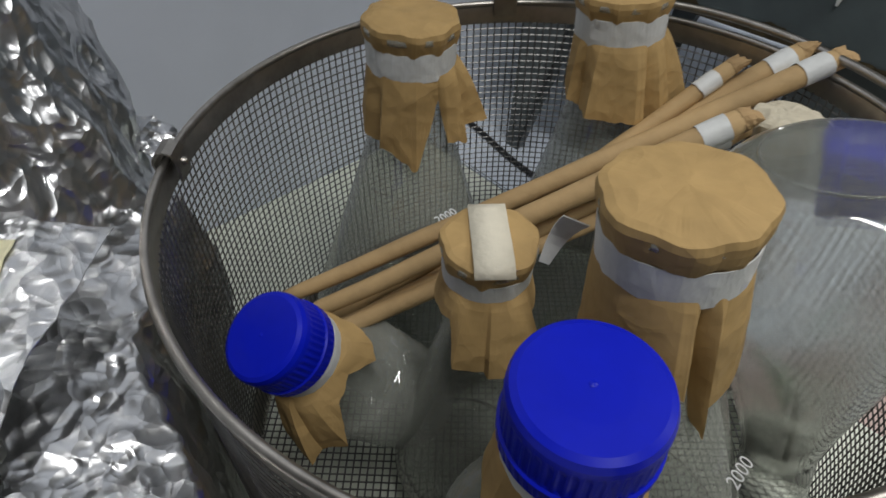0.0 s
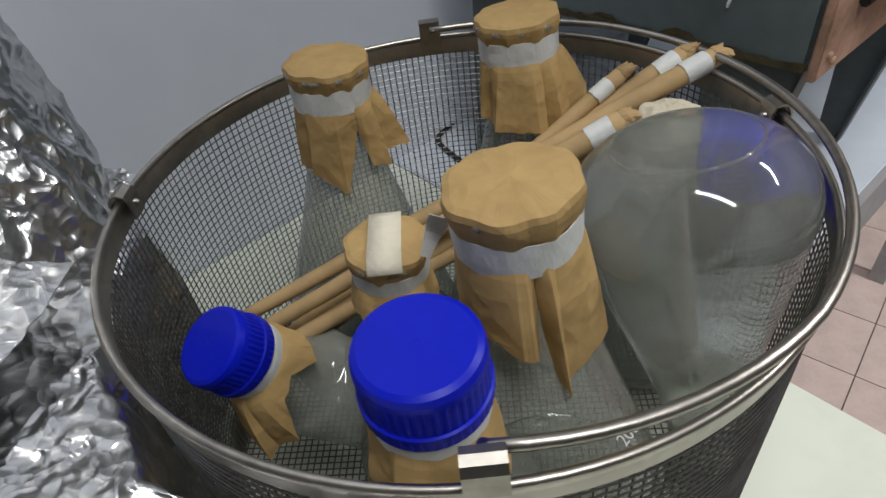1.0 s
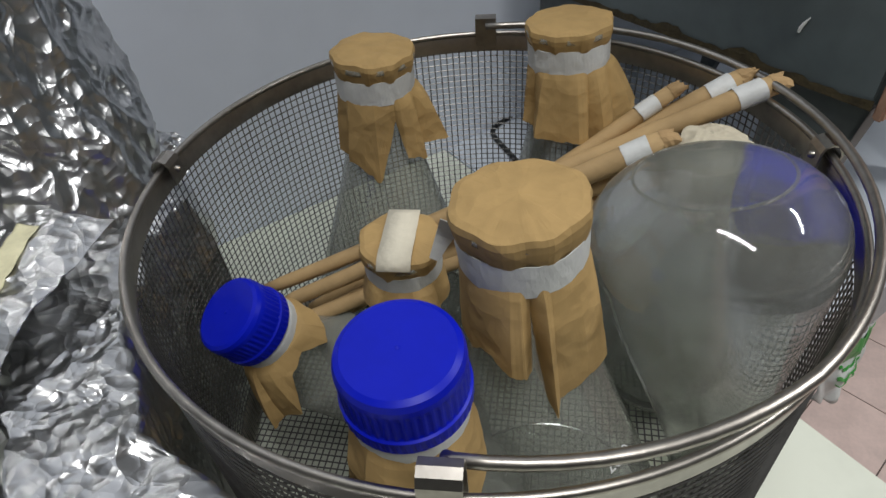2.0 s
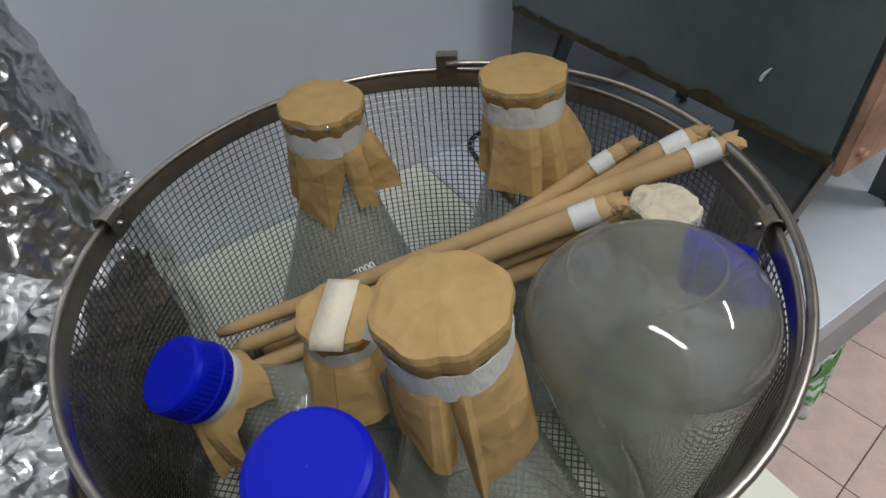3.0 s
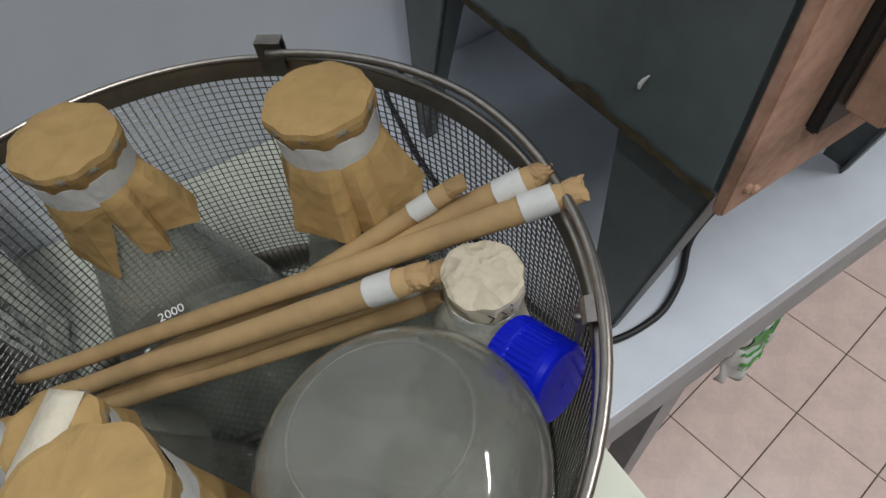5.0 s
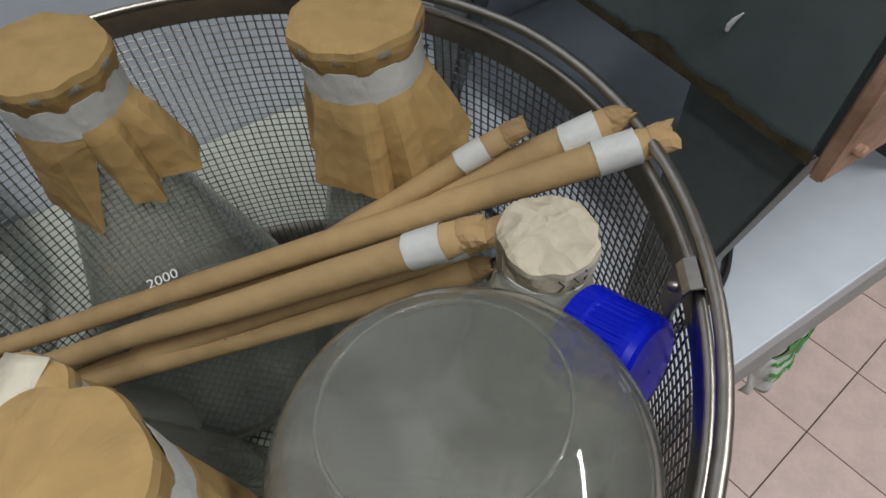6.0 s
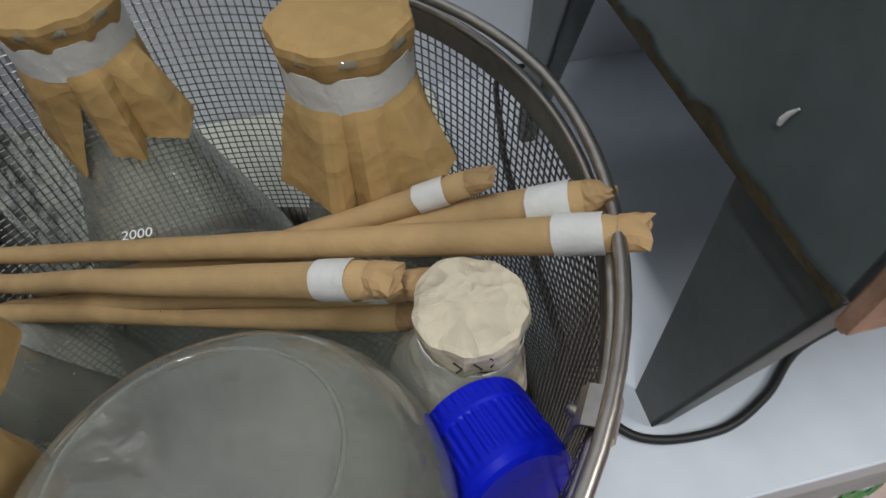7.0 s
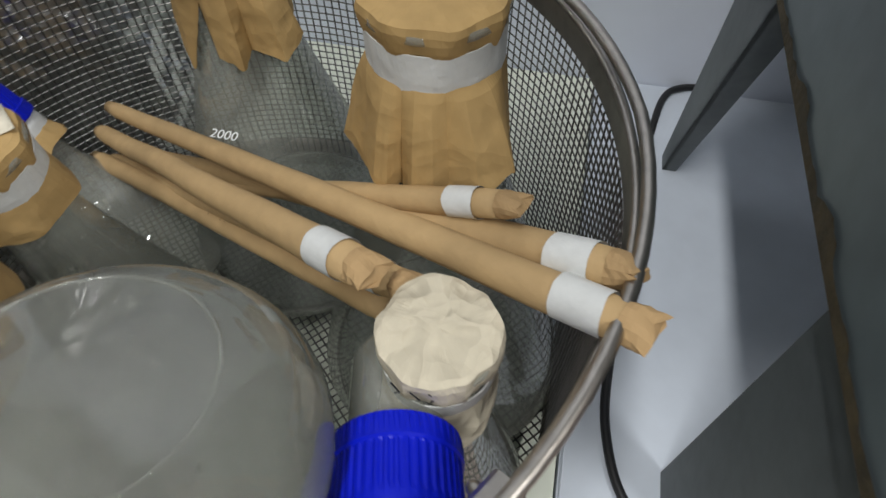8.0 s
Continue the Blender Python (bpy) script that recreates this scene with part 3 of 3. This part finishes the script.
bottle("upright glass bottle with large blue screw cap and paper collar", (-0.008, -0.138, FL_Z), (-0.0088, -0.1512, 0.3085), 0.046, 0.0246, 0.029, [(180, 0.006, 0.030), (205, 0.010, 0.046), (232, 0.006, 0.050), (240, 0.012, 0.046), (280, 0.008, 0.042), (310, 0.012, 0.044), (350, 0.006, 0.034), (420, 0.004, 0.026), (480, 0.004, 0.026)], 6.1)
bottle("tipped glass bottle with ribbed blue screw cap beside the upturned flask", (0.117, 0.042, 0.236), (0.177, 0.005, 0.256), 0.016, 0.0205, 0.031)


# ---- paper-wrapped pipettes ----
def pipette(label, a, b, r0, r1, tape_at, seed):
    """A rolled paper sleeve from its thin end a to its taped end b, with the paper's twisted tip."""
    p = thing("wrapped_pipette", label, "pipette", "wrapped pipettes in the basket")
    a, b = Vector(a), Vector(b)
    n = 26
    d = (b - a).normalized()
    pts, rad = [], []
    for i in range(n + 1):
        s = i / n
        sag = Vector((0.0012 * noise.noise((s * 4, seed, 0)), 0.0012 * noise.noise((s * 4, 0, seed)), 0.001 * noise.noise((0, s * 4, seed))))
        pts.append(a.lerp(b, s) + sag)
        rad.append((r0 + (r1 - r0) * s) * (1 + 0.05 * noise.noise((s * 11, seed, 2))))
    rad[-1] *= 0.9
    rad[0] *= 0.8
    part("paper_sleeve", tube(pts, rad, 14), KRAFT_ROLL, p, smooth=True)
    m = axis_pose(b, b + d)
    bm = bmesh.new()
    rings = []
    for k in range(6):
        q = k / 5
        wide, flat = r1 * (0.92 + 0.14 * q), r1 * (0.92 - 0.60 * q ** 2)
        rings.append([bm.verts.new((wide * math.cos(2 * math.pi * i / 14) * (1 + 0.10 * noise.noise((i * 0.9, k * 0.8, seed))), flat * math.sin(2 * math.pi * i / 14), (0.0095 + 0.004 * noise.noise((i * 0.55, seed, 0))) * q)) for i in range(14)])
    for ra, rb in zip(rings, rings[1:]):
        for i in range(14):
            bm.faces.new((ra[i], ra[(i + 1) % 14], rb[(i + 1) % 14], rb[i]))
    bm.faces.new(rings[-1])
    part("paper_tip", bm, KRAFT_OLD, p, "folded paper end", m=m @ Matrix.Rotation(radians(90) + 0.5 * math.sin(seed * 2.3), 4, "Z"))
    if tape_at:
        q0, q1 = tape_at
        length = (b - a).length
        rr = r0 + (r1 - r0) * (q0 + q1) / 2 / length
        band = tape_band(rr * 1.07, q0, q1, seed, 28)
        part("tape_band", band, TAPE, p, "white tape band", True, axis_pose(a, b))
    return p


pipette("kraft-wrapped pipette with white tape, leaning over the rim", (-0.155, -0.004, 0.174), (0.1705, 0.0902, 0.2872), 0.0048, 0.0072, (0.335, 0.3525), 1.0)
pipette("kraft-wrapped pipette with white tape among others", (-0.128, 0.000, 0.152), (0.1545, 0.1012, 0.2856), 0.0048, 0.0072, (0.308, 0.324), 2.0)
pipette("thin kraft-wrapped pipette with white tape", (-0.100, 0.002, 0.150), (0.1125, 0.0915, 0.281), 0.0043, 0.0056, (0.242, 0.256), 3.0)
pipette("kraft-wrapped pipette with white tape and folded end", (-0.137, -0.016, 0.174), (0.1030, 0.0396, 0.2765), 0.0050, 0.0074, (0.244, 0.2595), 4.0)
pipette("kraft-wrapped pipette with black pen marks", (-0.128, -0.026, 0.165), (0.105, 0.049, 0.240), 0.0050, 0.0066, None, 5.0)
pipette("kraft-wrapped pipette with white tape at the bottom of the bundle", (-0.130, -0.018, 0.156), (0.110, 0.0505, 0.2640), 0.0050, 0.0064, (0.250, 0.264), 6.0)


# ---- foil-wrapped bundles beside the basket ----
def crumple(p, seed):
    """How far crumpled foil stands out at a place: broad dents, sharp folds, fine creases."""
    o = Vector((seed, seed * 0.7, -seed))
    big = noise.noise(p * 12 + o)
    fold = 1 - abs(noise.noise(Vector((p.x * 24, p.y * 24, p.z * 14)) + o)) * 2
    mid = 1 - abs(noise.noise(Vector((p.x * 52, p.y * 52, p.z * 34)) - o)) * 2
    cell = noise.voronoi(Vector((p.x * 75, p.y * 75, p.z * 52)) + o)[0]
    fine = noise.voronoi(p * 170 - o)[0]
    return 0.010 * big + 0.0060 * fold + 0.0030 * mid + 0.0022 * (cell[1] - cell[0]) + 0.0006 * fine[0]


def foil_form(profile, segs, rows, seed, squash=(1.0, 1.0), keel=0.0):
    """A closed lump: profile of (r, z) turned round z, crumpled outwards."""
    bm = bmesh.new()
    grid = []
    prof = [Vector((r, z)) for r, z in profile]
    for k in range(rows + 1):
        s = k / rows * (len(prof) - 1)
        i = min(int(s), len(prof) - 2)
        q = prof[i].lerp(prof[i + 1], s - i)
        row = []
        for j in range(segs):
            a = 2 * math.pi * j / segs
            p = Vector((q.x * math.cos(a) * squash[0], q.x * math.sin(a) * squash[1], q.y))
            d = Vector((math.cos(a), math.sin(a), keel)).normalized()
            row.append(bm.verts.new(p + d * crumple(p, seed)))
        grid.append(row)
    for k in range(rows):
        for j in range(segs):
            jj = (j + 1) % segs
            bm.faces.new((grid[k][j], grid[k][jj], grid[k + 1][jj], grid[k + 1][j]))
    bm.faces.new(grid[0][::-1])
    bm.faces.new(grid[-1])
    return bm


tall = thing("foil_bundle", "tall flask wrapped in crumpled aluminium foil beside the basket", "foil bundle")
part("foil_wrap", foil_form([(0.115, BENCH_Z), (0.122, 0.12), (0.124, 0.22), (0.118, 0.29), (0.107, 0.35), (0.096, 0.41), (0.085, 0.48), (0.075, 0.55), (0.070, 0.60)], 400, 250, 2.0, (1.0, 0.92)), FOIL, tall, "", True, Matrix.Translation((-0.354, 0.010, 0)))
bm = bmesh.new()
for i in range(13):
    for j in range(13):
        x, y = -0.018 + 0.036 * i / 12, -0.016 + 0.032 * j / 12
        bm.verts.new((x, y, 0.8 * crumple(Vector((x * 2.2, y * 2.2, 0.1)), 3.0) - 8 * (x * x + y * y)))
bm.verts.ensure_lookup_table()
for i in range(12):
    for j in range(12):
        q = i * 13 + j
        bm.faces.new((bm.verts[q], bm.verts[q + 1], bm.verts[q + 14], bm.verts[q + 13]))
solid(part("foil_tab", bm, FOIL, tall, "torn foil corner over the rim", m=Matrix.Translation((-0.234, 0.056, 0.247)) @ Matrix.Rotation(radians(35), 4, "Y")), 0.0006)
low = thing("foil_bundle", "low heap of crumpled aluminium foil with a yellow label", "foil bundle")
part("foil_wrap", foil_form([(0.108, BENCH_Z), (0.116, 0.10), (0.116, 0.17), (0.106, 0.215), (0.085, 0.243), (0.05, 0.254), (0.006, 0.258)], 400, 230, 9.0, (1.0, 1.7), 0.6), FOIL, low, "", True, Matrix.Translation((-0.305, -0.235, 0)))


def flap_height(x, y):
    return 0.62 * crumple(Vector((x, y, 0.3)), 5.0) - 0.9 * max(0, x - 0.03) ** 1.3 - 0.06 * max(0, -y) + 0.004


flap_m = Matrix.Translation((-0.272, -0.080, 0.268)) @ Matrix.Rotation(radians(-8), 4, "Y")
bm = bmesh.new()
cells = 110
for i in range(cells + 1):
    for j in range(cells + 1):
        x, y = -0.085 + 0.155 * i / cells, -0.075 + 0.105 * j / cells
        edge = 0.012 * noise.noise((x * 30, y * 30, 4.0))
        bm.verts.new((x + edge * max(0, 1 - j / 9, 1 - (cells - j) / 9), y + edge * max(0, 1 - (cells - i) / 9), flap_height(x, y)))
bm.verts.ensure_lookup_table()
for i in range(cells):
    for j in range(cells):
        q = i * (cells + 1) + j
        bm.faces.new((bm.verts[q], bm.verts[q + 1], bm.verts[q + cells + 2], bm.verts[q + cells + 1]))
solid(part("foil_flap", bm, FOIL, low, "loose folded foil sheet", m=flap_m), 0.0005)
bm = bmesh.new()
na, nb = 210, 130
for i in range(na + 1):
    a = radians(176 + 90 * i / na)
    for j in range(nb + 1):
        q = j / nb
        r, z = RIM_R + 0.007 + 0.055 * max(0.0, 1 - 2 * q) ** 0.8, 0.248 - 0.014 * min(1, 2 * q) - 0.17 * max(0.0, 2 * q - 1)
        p = Vector((r * math.cos(a), r * math.sin(a), z))
        out = Vector((math.cos(a), math.sin(a), 0.8)) * max(-0.003, 0.9 * crumple(p, 21.0))
        bm.verts.new(p + out)
bm.verts.ensure_lookup_table()
for i in range(na):
    for j in range(nb):
        q = i * (nb + 1) + j
        bm.faces.new((bm.verts[q], bm.verts[q + 1], bm.verts[q + nb + 2], bm.verts[q + nb + 1]))
solid(part("foil_apron", bm, FOIL, low, "foil pressed against the basket side", True), 0.0005)
bm = bmesh.new()
rows, cols = 28, 8
for i in range(rows + 1):
    for k in range(cols + 1):
        y = 0.012 - 0.060 * i / rows
        x = 0.035 + 0.010 * i / rows + 0.0065 * (2 * k / cols - 1)
        bm.verts.new((x, y, flap_height(x, y) + 0.0014))
bm.verts.ensure_lookup_table()
for i in range(rows):
    for k in range(cols):
        q = i * (cols + 1) + k
        bm.faces.new((bm.verts[q], bm.verts[q + 1], bm.verts[q + cols + 2], bm.verts[q + cols + 1]))
solid(part("label", bm, LABEL, low, "worn yellow label", True, flap_m), 0.0005)

# ---- marks on glass ----
def wall_pose(p, out, lean):
    n = Vector((out[0], out[1], lean)).normalized()
    x = Vector((0, 0, 1)).cross(n).normalized()
    y = n.cross(x)
    return Matrix.Translation(Vector(p) + n * 0.001) @ Matrix((x, y, n)).transposed().to_4x4()


big = [o for o in scene.objects if o.name.startswith("erlenmeyer_flask")]
scale_text(big[0], "2000", wall_pose((-0.055, 0.040, 0.205), (0.030, -0.034), 0.30), 0.008, MARK)
scale_text(big[2], "2000", wall_pose((0.0815, -0.1165, 0.190), (0.034, -0.030), 0.28), 0.009, MARK)

# ---- oven marks, cable, bag ----
bm = bmesh.new()
n = 60
for i in range(n + 1):
    v = OV_V0 + 0.006 + (OV_V1 - OV_V0 - 0.012) * i / n
    w = 0.006 + 0.012 * max(0.0, noise.noise((v * 28, 1.0, 0))) + 0.003 * noise.noise((v * 150, 2.0, 0))
    bm.verts.new(uv(OV_U - 0.0012, v, OV_Z + 0.001))
    bm.verts.new(uv(OV_U - 0.0012, v, OV_Z + 0.001 + max(w, 0.002)))
bm.verts.ensure_lookup_table()
for i in range(n):
    bm.faces.new((bm.verts[2 * i], bm.verts[2 * i + 2], bm.verts[2 * i + 3], bm.verts[2 * i + 1]))
part("grime_line", bm, GRIME, oven, "brown grime along the lower edge")
bm = bmesh.new()
path = [(-0.0035, -0.009), (-0.003, -0.004), (-0.001, 0.001), (0.002, 0.006), (0.0045, 0.010)]
part("paint_mark", tube([uv(OV_U - 0.0006, -0.0185 - a * 0.6, 0.2935 + b * 0.6) for a, b in path], [0.0010, 0.0014, 0.0012, 0.0008, 0.0004], 8, bm), MARK, oven, "white paint splash")
for du, dz in ((0.012, 0.012), (0.02, 0.006), (0.16, 0.008), (0.58, 0.008)):
    part("bolt", lathe([(0.0032, 0), (0.0032, 0.0016), (0.0022, 0.0026), (0, 0.0028)], 10, m=Matrix.Translation(uv(OV_U + du, OV_V0 - 0.003, OV_Z + dz)) @ Matrix.Rotation(TURN_UV, 4, "Z") @ Matrix.Rotation(radians(90), 4, "X")), RUST, oven)

# ---- floor tiles ----
TU, TV, JOINT = 0.200, 0.174, 0.003
tile_me = None
fa = radians(51.0)
floor_ob = bpy.data.objects["floor"]
for i in range(-4, 10):
    for j in range(-9, 10):
        c = Vector((0.733, 0.460)) + Vector((math.cos(fa), math.sin(fa))) * TU * (i + 0.5) + Vector((-math.sin(fa), math.cos(fa))) * TV * (j + 0.5)
        cu, cv = c.x * math.cos(TURN_UV) + c.y * math.sin(TURN_UV), -c.x * math.sin(TURN_UV) + c.y * math.cos(TURN_UV)
        if not (0.1 < cu < U1 - 0.15 and -1.6 < cv < WALL_V - 0.15):
            continue
        if tile_me is None:
            bm = prism([(-TU / 2 + JOINT / 2, -TV / 2 + JOINT / 2), (TU / 2 - JOINT / 2, -TV / 2 + JOINT / 2), (TU / 2 - JOINT / 2, TV / 2 - JOINT / 2), (-TU / 2 + JOINT / 2, TV / 2 - JOINT / 2)], -0.006, 0.0)
            tile_me = bpy.data.meshes.new("tile")
            bm.to_mesh(tile_me)
            bm.free()
            tile_me.materials.append(TILE)
        ob = new("tile", tile_me)
        ob.parent = floor_ob
        ob.matrix_basis = Matrix.Translation((c.x, c.y, FLOOR_Z)) @ Matrix.Rotation(fa, 4, "Z")

cable = thing("power_cable", "black rubber power cable lying on the bench", "cable")


def smooth_line(points, n=8):
    out = []
    p = [points[0], *points, points[-1]]
    for i in range(1, len(p) - 2):
        for k in range(n):
            t0 = k / n
            a, b, c, d = (Vector(q) for q in p[i - 1:i + 3])
            out.append(0.5 * ((2 * b) + (c - a) * t0 + (2 * a - 5 * b + 4 * c - d) * t0 ** 2 + (3 * b - a - 3 * c + d) * t0 ** 3))
    return out + [Vector(points[-1])]


cz = BENCH_Z + 0.0036
part("cord", tube(smooth_line([(0.345, 0.330, cz), (0.302, 0.268, cz), (0.288, 0.215, cz), (0.264, 0.172, cz), (0.215, 0.142, cz), (0.165, 0.165, cz), (0.120, 0.215, cz), (0.070, 0.275, cz), (0.018, 0.343, cz), (-0.012, 0.392, cz), (-0.040, 0.440, cz), (-0.040, 0.465, cz), (-0.020, 0.495, cz)]), 0.0034, 8), BLACK, cable, smooth=True)

bag = thing("plastic_bag", "green and white printed plastic bag hanging under the bench edge", "bag")
bm = bmesh.new()
for i in range(25):
    for j in range(21):
        a, b = i / 24, j / 20
        u = 0.46 + 0.085 * a
        v = EDGE_V + 0.014 - 0.014 * math.sin(math.pi * a) * (0.25 + 0.75 * b) + 0.010 * noise.noise((a * 5, b * 4, 1.0))
        z = -0.112 - 0.13 * b + 0.012 * noise.noise((a * 6, b * 6, 3.0)) - 0.02 * math.sin(math.pi * a)
        bm.verts.new(uv(u, v, z))
bm.verts.ensure_lookup_table()
for i in range(24):
    for j in range(20):
        q = i * 21 + j
        bm.faces.new((bm.verts[q], bm.verts[q + 1], bm.verts[q + 22], bm.verts[q + 21]))
solid(part("film", bm, WHITE_BAG, bag, "crinkled white plastic film", True), 0.0008)
for k, (b0, b1) in enumerate(((0.05, 0.40), (0.47, 0.50), (0.56, 0.59), (0.65, 0.68))):
    bm = bmesh.new()
    for i in range(17):
        for j in range(5):
            a, b = 0.2 + 0.6 * i / 16, b0 + (b1 - b0) * j / 4
            u = 0.46 + 0.085 * a
            v = EDGE_V + 0.0115 - 0.014 * math.sin(math.pi * a) * (0.25 + 0.75 * b) + 0.010 * noise.noise((a * 5, b * 4, 1.0))
            z = -0.112 - 0.13 * b + 0.012 * noise.noise((a * 6, b * 6, 3.0)) - 0.02 * math.sin(math.pi * a)
            bm.verts.new(uv(u, v, z))
    bm.verts.ensure_lookup_table()
    for i in range(16):
        for j in range(4):
            q = i * 5 + j
            bm.faces.new((bm.verts[q], bm.verts[q + 1], bm.verts[q + 6], bm.verts[q + 5]))
    solid(part("print", bm, GREEN, bag, "green print"), 0.0006)


def stroke(points, r, parent):
    part("pen_mark", tube(points, r, 6), INK, parent, "black pen stroke")


rolls = [o for o in scene.objects if o.name.startswith("wrapped_pipette") and not o.parent]
c = Vector((0.000, 0.0150, 0.2125))
for pts in ([(-0.007, 0.002), (-0.0085, 0.0), (-0.007, -0.0022)], [(0.003, 0.002), (0.007, -0.002)], [(0.003, -0.002), (0.007, 0.002)]):
    stroke([c + Vector((a * 0.92 - b * 0.3, a * 0.3 + b * 0.92, a * 0.32 - abs(b) * 0.3)) for a, b in pts], 0.0003, rolls[4])
for k, pts in enumerate(([(-0.007, 0.004), (-0.004, 0.0), (-0.006, -0.003)], [(0.000, 0.003), (0.003, -0.002)], [(0.006, 0.004), (0.010, -0.003)], [(0.0065, -0.003), (0.0095, 0.003)])):
    stroke([Vector((0.134, 0.047, 0.268)) + Vector((0.0208 * math.cos(radians(-52) + a * 45), 0.0208 * math.sin(radians(-52) + a * 45), b)) for a, b in pts], 0.0003, big[4])
bm = bmesh.new()
for i in range(7):
    for x in (-0.006 + 0.0006 * i, 0.006 - 0.0006 * i):
        bm.verts.new((x, 0.003 * math.sin(i * 0.6), -0.024 * i / 6))
bm.verts.ensure_lookup_table()
for i in range(6):
    bm.faces.new((bm.verts[2 * i], bm.verts[2 * i + 1], bm.verts[2 * i + 3], bm.verts[2 * i + 2]))
solid(part("tape_end", bm, TAPE, big[2], "loose white tape end", m=Matrix.Translation((-0.002, -0.072, 0.300)) @ Matrix.Rotation(radians(25), 4, "Y")), 0.0005)
